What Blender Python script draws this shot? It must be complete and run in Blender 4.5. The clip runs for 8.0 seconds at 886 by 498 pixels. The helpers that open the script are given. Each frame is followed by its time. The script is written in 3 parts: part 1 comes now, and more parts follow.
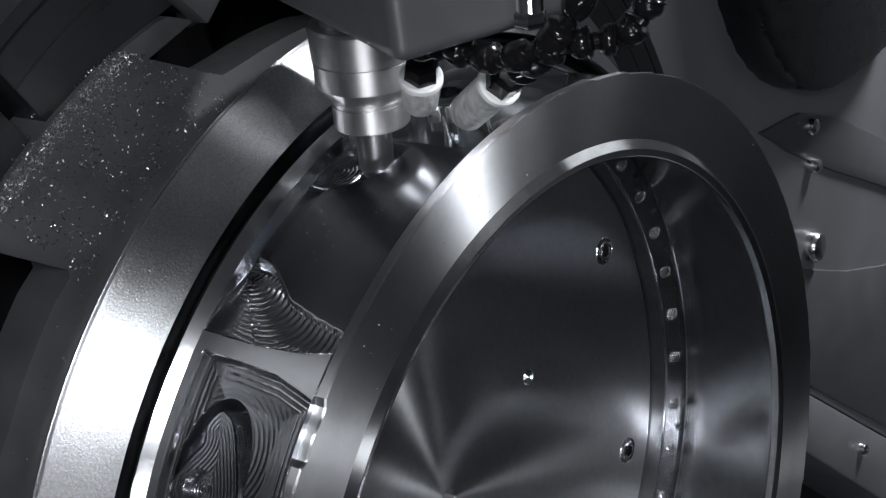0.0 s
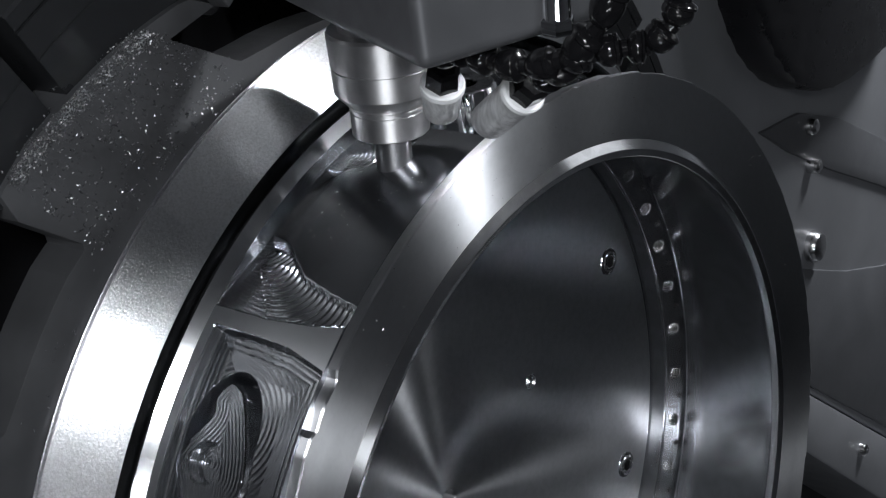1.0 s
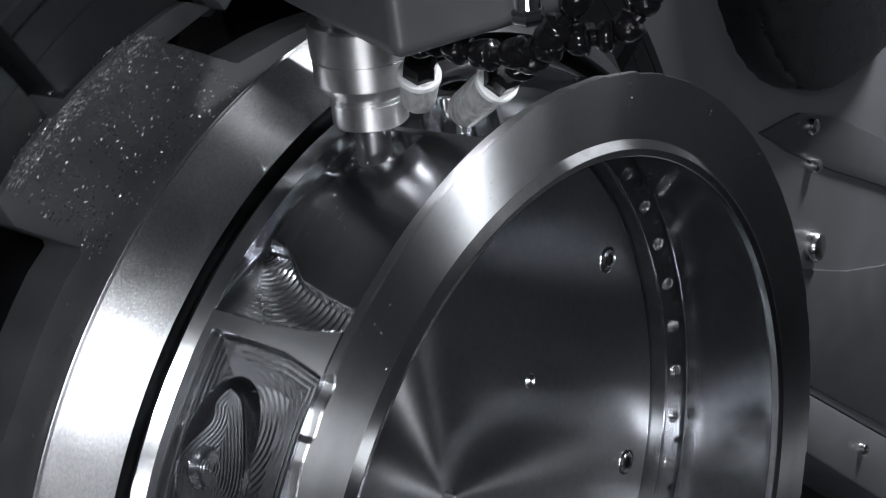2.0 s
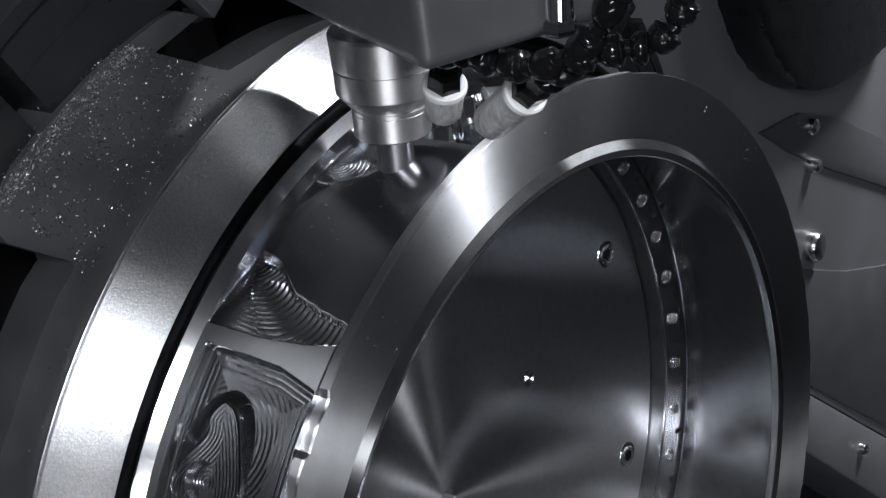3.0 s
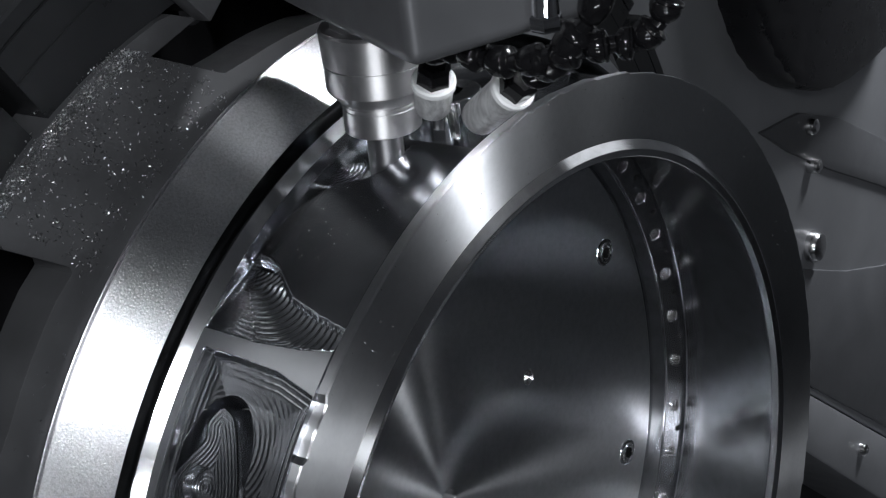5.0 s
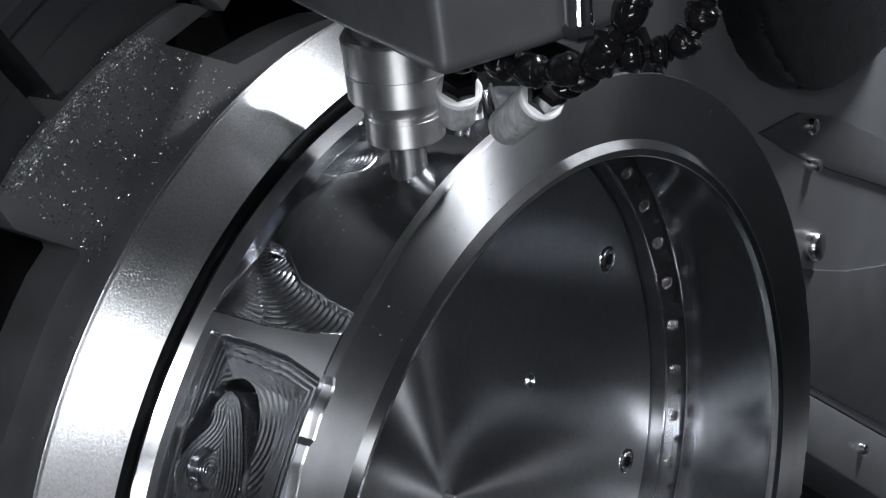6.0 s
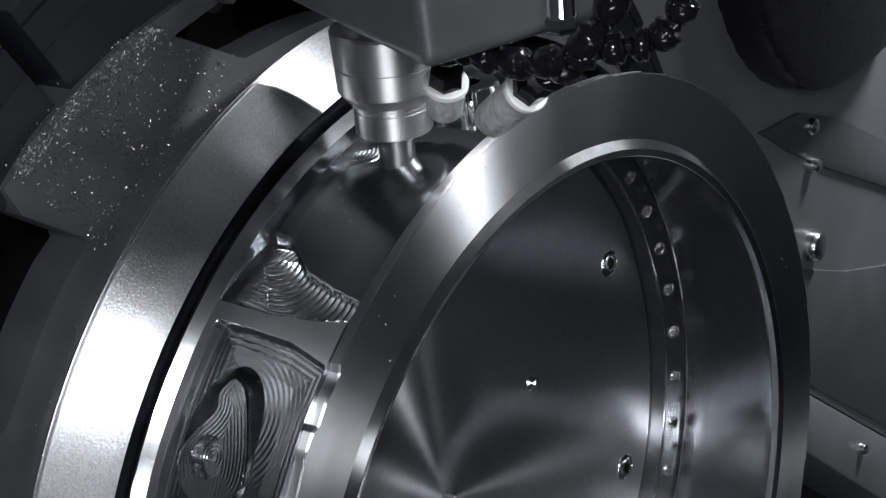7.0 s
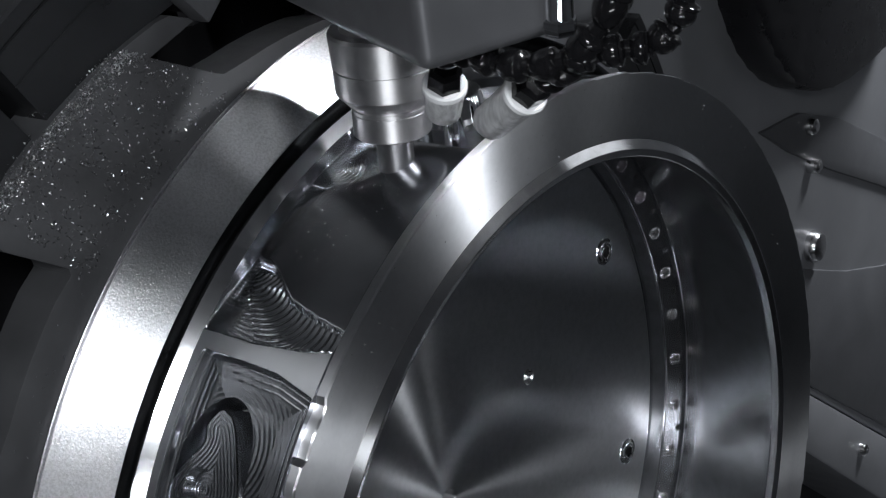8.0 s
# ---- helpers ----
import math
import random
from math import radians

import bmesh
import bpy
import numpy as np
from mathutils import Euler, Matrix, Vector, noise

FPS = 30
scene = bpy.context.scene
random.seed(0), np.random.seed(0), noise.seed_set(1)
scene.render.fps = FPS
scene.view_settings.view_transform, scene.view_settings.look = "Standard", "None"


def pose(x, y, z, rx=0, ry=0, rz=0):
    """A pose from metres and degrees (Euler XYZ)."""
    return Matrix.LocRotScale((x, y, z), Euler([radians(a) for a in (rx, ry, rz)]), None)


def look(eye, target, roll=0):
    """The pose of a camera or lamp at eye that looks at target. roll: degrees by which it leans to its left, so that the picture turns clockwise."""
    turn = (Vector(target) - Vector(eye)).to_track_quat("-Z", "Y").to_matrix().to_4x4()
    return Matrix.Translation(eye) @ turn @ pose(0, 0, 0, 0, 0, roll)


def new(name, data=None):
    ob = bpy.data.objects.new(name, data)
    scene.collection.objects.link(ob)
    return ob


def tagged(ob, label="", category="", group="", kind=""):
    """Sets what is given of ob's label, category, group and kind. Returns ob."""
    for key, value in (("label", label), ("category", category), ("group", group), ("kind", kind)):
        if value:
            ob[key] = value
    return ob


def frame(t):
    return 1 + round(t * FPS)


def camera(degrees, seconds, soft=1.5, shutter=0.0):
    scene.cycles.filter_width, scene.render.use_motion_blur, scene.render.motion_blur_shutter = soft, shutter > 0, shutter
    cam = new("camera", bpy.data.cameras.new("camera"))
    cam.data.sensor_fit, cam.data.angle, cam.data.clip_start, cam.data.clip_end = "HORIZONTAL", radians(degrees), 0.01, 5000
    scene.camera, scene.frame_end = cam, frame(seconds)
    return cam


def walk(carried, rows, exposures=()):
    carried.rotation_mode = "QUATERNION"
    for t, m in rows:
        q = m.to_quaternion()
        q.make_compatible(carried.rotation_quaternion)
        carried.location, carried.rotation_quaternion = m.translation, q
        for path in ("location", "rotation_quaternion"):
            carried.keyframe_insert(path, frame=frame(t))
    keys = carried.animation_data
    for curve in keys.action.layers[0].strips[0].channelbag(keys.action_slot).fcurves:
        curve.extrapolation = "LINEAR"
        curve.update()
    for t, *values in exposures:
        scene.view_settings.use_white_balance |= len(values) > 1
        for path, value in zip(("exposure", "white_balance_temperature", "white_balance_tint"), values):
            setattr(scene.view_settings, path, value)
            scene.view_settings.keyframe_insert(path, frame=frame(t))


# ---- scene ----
AXIS_Z = 1.2          # height of the turning axis over the floor
S = math.sqrt(0.5)

# ---------------------------------------------------------------- camera
cam = camera(33.0, 8.0, soft=1.2, shutter=0.5)
VIEW = Matrix(((0.77993852, -0.14965039, 0.60770113, 0.38973),
               (0.60124923, 0.44875524, -0.66114907, -0.49936),
               (-0.17376785, 0.88103547, 0.43997868, 0.49936 + AXIS_Z),
               (0, 0, 0, 1)))
walk(cam, [(0.0, VIEW), (8.0, VIEW)], exposures=[(0.0, 0.0), (8.0, 0.0)])

# ---------------------------------------------------------------- world and lamps
world = bpy.data.worlds.new("chamber_dark")
scene.world = world
world.use_nodes = True
world.node_tree.nodes["Background"].inputs[0].default_value = (0.6, 0.68, 0.8, 1)
world.node_tree.nodes["Background"].inputs[1].default_value = 0.004


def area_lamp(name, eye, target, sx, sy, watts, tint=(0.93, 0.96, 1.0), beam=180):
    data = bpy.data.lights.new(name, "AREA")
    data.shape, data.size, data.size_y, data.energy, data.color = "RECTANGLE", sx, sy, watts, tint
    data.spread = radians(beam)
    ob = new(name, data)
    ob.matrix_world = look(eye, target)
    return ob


# the chamber lamps that the bright metal mirrors, plus two added lights noted below
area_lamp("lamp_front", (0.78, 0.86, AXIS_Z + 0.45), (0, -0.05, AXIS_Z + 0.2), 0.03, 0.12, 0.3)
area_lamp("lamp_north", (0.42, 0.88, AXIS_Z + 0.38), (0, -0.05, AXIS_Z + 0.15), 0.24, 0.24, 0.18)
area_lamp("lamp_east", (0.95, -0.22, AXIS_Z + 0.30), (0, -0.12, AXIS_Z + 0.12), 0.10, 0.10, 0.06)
# added narrow light, placed only to brighten the upper bevel
area_lamp("fill_bevel", (0.35, 0.21, AXIS_Z + 0.55), (-0.06, -0.06, AXIS_Z + 0.25), 0.02, 0.05, 0.19, beam=36)
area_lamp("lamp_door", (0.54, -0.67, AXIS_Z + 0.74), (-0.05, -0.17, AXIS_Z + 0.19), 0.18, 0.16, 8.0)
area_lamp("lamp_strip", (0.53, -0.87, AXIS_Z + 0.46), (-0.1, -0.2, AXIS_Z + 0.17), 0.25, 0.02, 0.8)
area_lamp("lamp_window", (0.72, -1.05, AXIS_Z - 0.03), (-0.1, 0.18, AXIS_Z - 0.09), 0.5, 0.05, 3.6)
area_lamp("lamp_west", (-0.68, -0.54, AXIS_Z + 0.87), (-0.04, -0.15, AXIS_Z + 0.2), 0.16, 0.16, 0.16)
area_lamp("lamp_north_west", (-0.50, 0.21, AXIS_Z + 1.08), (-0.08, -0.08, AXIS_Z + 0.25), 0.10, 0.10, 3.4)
# added fill light that brightens the cradle panel behind the ring
area_lamp("fill_rear_panel", (0.10, 1.40, AXIS_Z + 0.70), (-0.24, 1.05, AXIS_Z - 0.30), 0.4, 0.1, 13, beam=100)


# ---------------------------------------------------------------- materials
def material(name):
    m = bpy.data.materials.new(name)
    m.use_nodes = True
    nt = m.node_tree
    return m, nt, nt.nodes["Principled BSDF"]


def node(nt, kind, **sets):
    n = nt.nodes.new(kind)
    for k, v in sets.items():
        n.inputs[k.replace("_", " ")].default_value = v
    return n


def mapped(nt, scale):
    tc = nt.nodes.new("ShaderNodeTexCoord")
    mp = nt.nodes.new("ShaderNodeMapping")
    mp.inputs["Scale"].default_value = scale
    nt.links.new(tc.outputs["Object"], mp.inputs["Vector"])
    return mp


def noise_ramp(nt, vec, scale, lo, hi, a, b, detail=5):
    n = node(nt, "ShaderNodeTexNoise", Scale=scale, Detail=detail)
    nt.links.new(vec.outputs[0], n.inputs["Vector"])
    r = node(nt, "ShaderNodeMapRange")
    r.inputs["From Min"].default_value, r.inputs["From Max"].default_value = lo, hi
    r.inputs["To Min"].default_value, r.inputs["To Max"].default_value = a, b
    nt.links.new(n.outputs["Fac"], r.inputs["Value"])
    return r


def polar(nt):
    """Vector of (radius, height, turn) round the object's z axis, for turned grain."""
    tc = nt.nodes.new("ShaderNodeTexCoord")
    sp = nt.nodes.new("ShaderNodeSeparateXYZ")
    nt.links.new(tc.outputs["Object"], sp.inputs[0])
    px = node(nt, "ShaderNodeMath"); px.operation = "MULTIPLY"
    py = node(nt, "ShaderNodeMath"); py.operation = "MULTIPLY"
    for m_, o in ((px, "X"), (py, "Y")):
        nt.links.new(sp.outputs[o], m_.inputs[0]); nt.links.new(sp.outputs[o], m_.inputs[1])
    ad = node(nt, "ShaderNodeMath"); nt.links.new(px.outputs[0], ad.inputs[0]); nt.links.new(py.outputs[0], ad.inputs[1])
    sq = node(nt, "ShaderNodeMath"); sq.operation = "SQRT"; nt.links.new(ad.outputs[0], sq.inputs[0])
    at = node(nt, "ShaderNodeMath"); at.operation = "ARCTAN2"
    nt.links.new(sp.outputs["Y"], at.inputs[0]); nt.links.new(sp.outputs["X"], at.inputs[1])
    an = node(nt, "ShaderNodeMath"); an.operation = "MULTIPLY"; an.inputs[1].default_value = 0.003
    nt.links.new(at.outputs[0], an.inputs[0])
    cb = nt.nodes.new("ShaderNodeCombineXYZ")
    nt.links.new(sq.outputs[0], cb.inputs[0]); nt.links.new(sp.outputs["Z"], cb.inputs[1]); nt.links.new(an.outputs[0], cb.inputs[2])
    return cb


def steel(name, base, rough, aniso=0.0, grain=0.0, grain_scale=900, mottle=0.05, bump=0.0, bump_scale=400, turned=False, patch=0.0, wear=0.86, band=0.0, speck=85, swirl=0.4):
    m, nt, b = material(name)
    b.inputs["Metallic"].default_value = 1.0
    v = polar(nt) if turned else mapped(nt, (1, 1, 1))
    o = mapped(nt, (1, 1, 1))
    r1 = noise_ramp(nt, o, 14, 0.3, 0.7, rough - mottle, rough + mottle)
    r2 = noise_ramp(nt, v, grain_scale, 0.3, 0.7, -grain, grain, 3)
    r3 = noise_ramp(nt, o, 42, 0.45, 0.62, 0, patch, 10)
    add = node(nt, "ShaderNodeMath"); nt.links.new(r1.outputs[0], add.inputs[0]); nt.links.new(r2.outputs[0], add.inputs[1])
    add2 = node(nt, "ShaderNodeMath"); nt.links.new(add.outputs[0], add2.inputs[0]); nt.links.new(r3.outputs[0], add2.inputs[1])
    lathe = nt.nodes.new("ShaderNodeMapping")
    lathe.inputs["Scale"].default_value = (1.0, 1.0, 0.12)
    nt.links.new(polar(nt).outputs[0], lathe.inputs["Vector"])
    rings = noise_ramp(nt, lathe, 330, 0.35, 0.65, -band, band, 5)
    add3 = node(nt, "ShaderNodeMath"); nt.links.new(add2.outputs[0], add3.inputs[0]); nt.links.new(rings.outputs[0], add3.inputs[1])
    nt.links.new(add3.outputs[0], b.inputs["Roughness"])
    c = noise_ramp(nt, o, speck, 0.36, 0.60, wear, 1.0, 8)
    c.clamp = True
    warp = nt.nodes[c.inputs["Value"].links[0].from_node.name]
    warp.inputs["Distortion"].default_value = swirl
    warp.inputs["Roughness"].default_value = 0.6
    mx = node(nt, "ShaderNodeMix"); mx.data_type = "RGBA"; mx.blend_type = "MULTIPLY"
    mx.inputs["Factor"].default_value = 1
    mx.inputs["A"].default_value = (*base, 1)
    nt.links.new(c.outputs[0], mx.inputs["B"])
    nt.links.new(mx.outputs["Result"], b.inputs["Base Color"])
    if aniso:
        tg = nt.nodes.new("ShaderNodeTangent"); tg.direction_type, tg.axis = "RADIAL", "Z"
        nt.links.new(tg.outputs[0], b.inputs["Tangent"])
        b.inputs["Anisotropic"].default_value = aniso
        b.inputs["Anisotropic Rotation"].default_value = 0.25
    if bump:
        n = node(nt, "ShaderNodeTexNoise", Scale=bump_scale, Detail=4)
        nt.links.new(v.outputs[0], n.inputs["Vector"])
        bp = node(nt, "ShaderNodeBump", Strength=bump, Distance=0.0004)
        nt.links.new(n.outputs["Fac"], bp.inputs["Height"]); nt.links.new(bp.outputs[0], b.inputs["Normal"])
    return m


def paint(name, base, rough, metal=0.0, spread=0.25, scale=18, bump=0.1, bump_scale=200, gloss=0.5):
    m, nt, b = material(name)
    b.inputs["Specular IOR Level"].default_value = gloss
    b.inputs["Metallic"].default_value = metal
    o = mapped(nt, (1, 1, 1))
    c = noise_ramp(nt, o, scale, 0.3, 0.7, 1 - spread, 1 + spread, 8)
    mx = node(nt, "ShaderNodeMix"); mx.data_type = "RGBA"; mx.blend_type = "MULTIPLY"; mx.inputs["Factor"].default_value = 1
    mx.inputs["A"].default_value = (*base, 1)
    nt.links.new(c.outputs[0], mx.inputs["B"]); nt.links.new(mx.outputs["Result"], b.inputs["Base Color"])
    r = noise_ramp(nt, o, scale * 3, 0.3, 0.7, rough - 0.08, rough + 0.08)
    nt.links.new(r.outputs[0], b.inputs["Roughness"])
    n = node(nt, "ShaderNodeTexNoise", Scale=bump_scale, Detail=4); nt.links.new(o.outputs[0], n.inputs["Vector"])
    bp = node(nt, "ShaderNodeBump", Strength=bump, Distance=0.0005)
    nt.links.new(n.outputs["Fac"], bp.inputs["Height"]); nt.links.new(bp.outputs[0], b.inputs["Normal"])
    return m


STEEL_FACE = steel("turned_steel_face", (0.56, 0.57, 0.59), 0.34, aniso=1.0, mottle=0.03, grain=0.01, grain_scale=2600, turned=True, wear=0.95, band=0.012, speck=260)
STEEL_BEVEL = steel("turned_steel_bevel", (0.60, 0.61, 0.63), 0.355, aniso=0.97, mottle=0.02, grain=0.045, grain_scale=1300, bump=0.28, bump_scale=1300, patch=0.06, wear=0.74, band=0.02, speck=900)
STEEL_LAND = steel("turned_steel_land", (0.58, 0.59, 0.61), 0.31, aniso=0.5, mottle=0.015, grain=0.005, grain_scale=1800, wear=0.96, speck=60)
STEEL_DISC = steel("turned_steel_disc", (0.47, 0.48, 0.50), 0.315, aniso=1.0, mottle=0.02, wear=0.9, speck=240)
STEEL_CHAMFER = steel("chamfer_steel", (0.60, 0.61, 0.63), 0.20, mottle=0.02, aniso=0.6, wear=0.92, speck=120)
STEEL_BRIGHT = steel("bright_cut_steel", (0.62, 0.63, 0.65), 0.12, mottle=0.04)
STEEL_BORE = steel("polished_bore_steel", (0.46, 0.47, 0.49), 0.19, mottle=0.02, aniso=0.8)
# base darker than the rib's: the pockets' dim reflections are put into the colour
STEEL_POCKET = steel("shaded_milled_steel", (0.36, 0.37, 0.39), 0.20, mottle=0.03, speck=120, wear=0.9)
STEEL_TOOL = steel("ground_tool_steel", (0.50, 0.50, 0.51), 0.36, aniso=0.5, mottle=0.01)
STEEL_LEDGE = steel("dark_ledge_steel", (0.28, 0.285, 0.30), 0.24, mottle=0.04)
CHROME = steel("chrome", (0.75, 0.76, 0.78), 0.06, mottle=0.02)
CARBIDE = steel("dark_carbide", (0.24, 0.24, 0.25), 0.34, mottle=0.02)
SCREW = steel("screw_steel", (0.55, 0.55, 0.56), 0.2, mottle=0.05)
PLATE = paint("oily_plate_steel", (0.045, 0.046, 0.049), 0.48, metal=0.2, spread=0.45, scale=14, bump=0.3, bump_scale=120)
TABLE = paint("table_steel", (0.022, 0.023, 0.025), 0.33, metal=0.5, spread=0.2, scale=12)
CHIP = steel("chip_steel", (0.33, 0.335, 0.345), 0.32, mottle=0.02)
FLOOR = paint("wet_floor_steel", (0.05, 0.052, 0.056), 0.4, metal=0.3, spread=0.2, scale=5)
HEAD = paint("spindle_head_paint", (0.08, 0.082, 0.088), 0.42, metal=0.5, spread=0.12)
BLACK = paint("black_plastic", (0.004, 0.004, 0.0045), 0.15, bump=0.03, gloss=0.35)
# black steel of the clamp; also stands for shade in recesses and notches
BLACK_STEEL_SHADE = paint("black_steel_and_shade", (0.008, 0.008, 0.009), 0.35, metal=0.3, gloss=0.3)
PANEL = paint("chamber_panel_steel", (0.22, 0.225, 0.24), 0.42, metal=0.6, spread=0.1, scale=6)
WALL = paint("chamber_wall_steel", (0.22, 0.226, 0.238), 0.5, metal=0.0, spread=0.2, scale=5)
# ring steel darkened to stand for the dark surroundings the groove mirrors
GROOVE_SHADED = steel("shaded_groove_steel", (0.13, 0.135, 0.14), 0.22)
DARKPLATE = paint("dark_plate_paint", (0.07, 0.072, 0.078), 0.45, metal=0.4, spread=0.12, scale=8)
DARK = paint("dark_rubber", (0.004, 0.004, 0.005), 0.32, bump=0.02)


def clear_plastic():
    m, nt, b = material("frosted_plastic")
    b.inputs["Base Color"].default_value = (0.36, 0.37, 0.38, 1)
    b.inputs["Roughness"].default_value = 0.28
    o = mapped(nt, (1.0, 1.0, 0.25))
    c = noise_ramp(nt, o, 420, 0.3, 0.7, 0.0, 1.0, 6)
    mx = node(nt, "ShaderNodeMix")
    mx.data_type = "RGBA"
    mx.inputs["A"].default_value, mx.inputs["B"].default_value = (0.24, 0.245, 0.25, 1), (0.58, 0.59, 0.60, 1)
    nt.links.new(c.outputs[0], mx.inputs["Factor"])
    nt.links.new(mx.outputs["Result"], b.inputs["Base Color"])
    bp = node(nt, "ShaderNodeBump", Strength=0.35, Distance=0.0006)
    nt.links.new(c.outputs[0], bp.inputs["Height"])
    nt.links.new(bp.outputs[0], b.inputs["Normal"])
    b.inputs["Transmission Weight"].default_value = 0.40
    b.inputs["Subsurface Weight"].default_value = 0.2
    b.inputs["Subsurface Radius"].default_value = (0.004, 0.004, 0.004)
    return m


FROST = clear_plastic()
WHITE = paint("white_plastic", (0.6, 0.61, 0.62), 0.35, spread=0.05)


# ---------------------------------------------------------------- mesh helpers
def part(name, bm, mat, parent=None, label="", smooth=True, angle=32):
    me = bpy.data.meshes.new(name)
    bm.to_mesh(me)
    bm.free()
    me.materials.append(mat)
    if smooth:
        me.polygons.foreach_set("use_smooth", [True] * len(me.polygons))
        me.set_sharp_from_angle(angle=radians(angle))
    ob = new(name, me)
    if parent:
        ob.parent = parent
    return tagged(ob, label)


def thing(name, label, category, group="", kind=""):
    return tagged(new(name), label, category, group, kind)


def from_arrays(verts, faces):
    me = bpy.data.meshes.new("tmp")
    me.from_pydata(verts, [], faces)
    bm = bmesh.new()
    bm.from_mesh(me)
    bpy.data.meshes.remove(me)
    return bm


def revolve(profile, n=256, closed=False, wobble=None):
    """Turns (radius, z) pairs round the z axis; the surface faces to the right of the profile's way."""
    k = len(profile)
    verts = []
    for i in range(n):
        a = 2 * math.pi * i / n
        for j, (r, z) in enumerate(profile):
            if wobble:
                r += wobble(a, j)
            verts.append((r * math.cos(a), r * math.sin(a), z))
    faces = []
    for i in range(n):
        i2 = (i + 1) % n
        for j in range(k if closed else k - 1):
            j2 = (j + 1) % k
            faces.append((i * k + j, i2 * k + j, i2 * k + j2, i * k + j2))
    return from_arrays(verts, faces)


def box(sx, sy, sz, bevel=0.001, seg=2, at=(0, 0, 0)):
    bm = bmesh.new()
    bmesh.ops.create_cube(bm, size=1)
    bmesh.ops.scale(bm, vec=(sx, sy, sz), verts=bm.verts)
    if bevel:
        bmesh.ops.bevel(bm, geom=bm.edges[:], offset=bevel, segments=seg, profile=0.6, affect="EDGES")
    bmesh.ops.translate(bm, vec=at, verts=bm.verts)
    return bm


def prism(outline, z0, z1, bevel=0.0, seg=2):
    bm = bmesh.new()
    f = bm.faces.new([bm.verts.new((x, y, z0)) for x, y in outline])
    ext = bmesh.ops.extrude_face_region(bm, geom=[f])
    bmesh.ops.translate(bm, vec=(0, 0, z1 - z0), verts=[v for v in ext["geom"] if isinstance(v, bmesh.types.BMVert)])
    bmesh.ops.recalc_face_normals(bm, faces=bm.faces)
    if bevel:
        bmesh.ops.bevel(bm, geom=bm.edges[:], offset=bevel, segments=seg, profile=0.6, affect="EDGES")
    return bm


def moved(bm, m):
    bmesh.ops.transform(bm, matrix=m, verts=bm.verts)
    return bm


def joined(*bms):
    out = bmesh.new()
    for b in bms:
        me = bpy.data.meshes.new("tmp")
        b.to_mesh(me)
        b.free()
        out.from_mesh(me)
        bpy.data.meshes.remove(me)
    return out


def along(a, b):
    """The pose at a whose z axis points to b."""
    a, b = Vector(a), Vector(b)
    return Matrix.Translation(a) @ (b - a).to_track_quat("Z", "Y").to_matrix().to_4x4()


# ---------------------------------------------------------------- the turning axis
TURN = Matrix(((0, 0, 1, 0), (S, S, 0, 0), (-S, S, 0, AXIS_Z), (0, 0, 0, 1)))


def smooth(a, b, x):
    t = np.clip((x - a) / (b - a), 0, 1)
    return t * t * (3 - 2 * t)


# ---------------------------------------------------------------- machine chamber
def slab(name, lo, hi, mat, label):
    c = [(a + b) / 2 for a, b in zip(lo, hi)]
    d = [b - a for a, b in zip(lo, hi)]
    ob = part(name, box(*d, bevel=0.0), mat, smooth=False)
    ob.location = c
    return tagged(ob, label, "machine wall", kind="structure")


slab("floor", (-1.3, -1.5, 0.18), (1.7, 1.7, 0.2), FLOOR, "dark steel sloping machine chamber floor")
slab("ceiling", (-1.3, -1.5, 2.5), (1.7, 1.7, 2.52), WALL, "dark steel machine chamber roof")
slab("wall_west", (-1.32, -1.5, 0.2), (-1.3, 1.7, 2.5), WALL, "dark painted steel chamber wall")
slab("wall_east", (1.7, -1.5, 0.2), (1.72, 1.7, 2.5), WALL, "dark painted steel chamber wall")
slab("wall_south", (-1.3, -1.52, 0.2), (1.7, -1.5, 2.5), WALL, "dark painted steel chamber wall")
slab("wall_north", (-1.3, 1.7, 0.2), (1.7, 1.72, 2.5), WALL, "dark painted steel chamber wall")


def facing(outline, x0, x1, bevel=0.0):
    """A plate parallel to the table's face; outline in (y, height over the axis)."""
    bm = prism(outline, x0, x1, bevel)
    return moved(bm, Matrix(((0, 0, 1, 0), (1, 0, 0, 0), (0, 1, 0, AXIS_Z), (0, 0, 0, 1))))


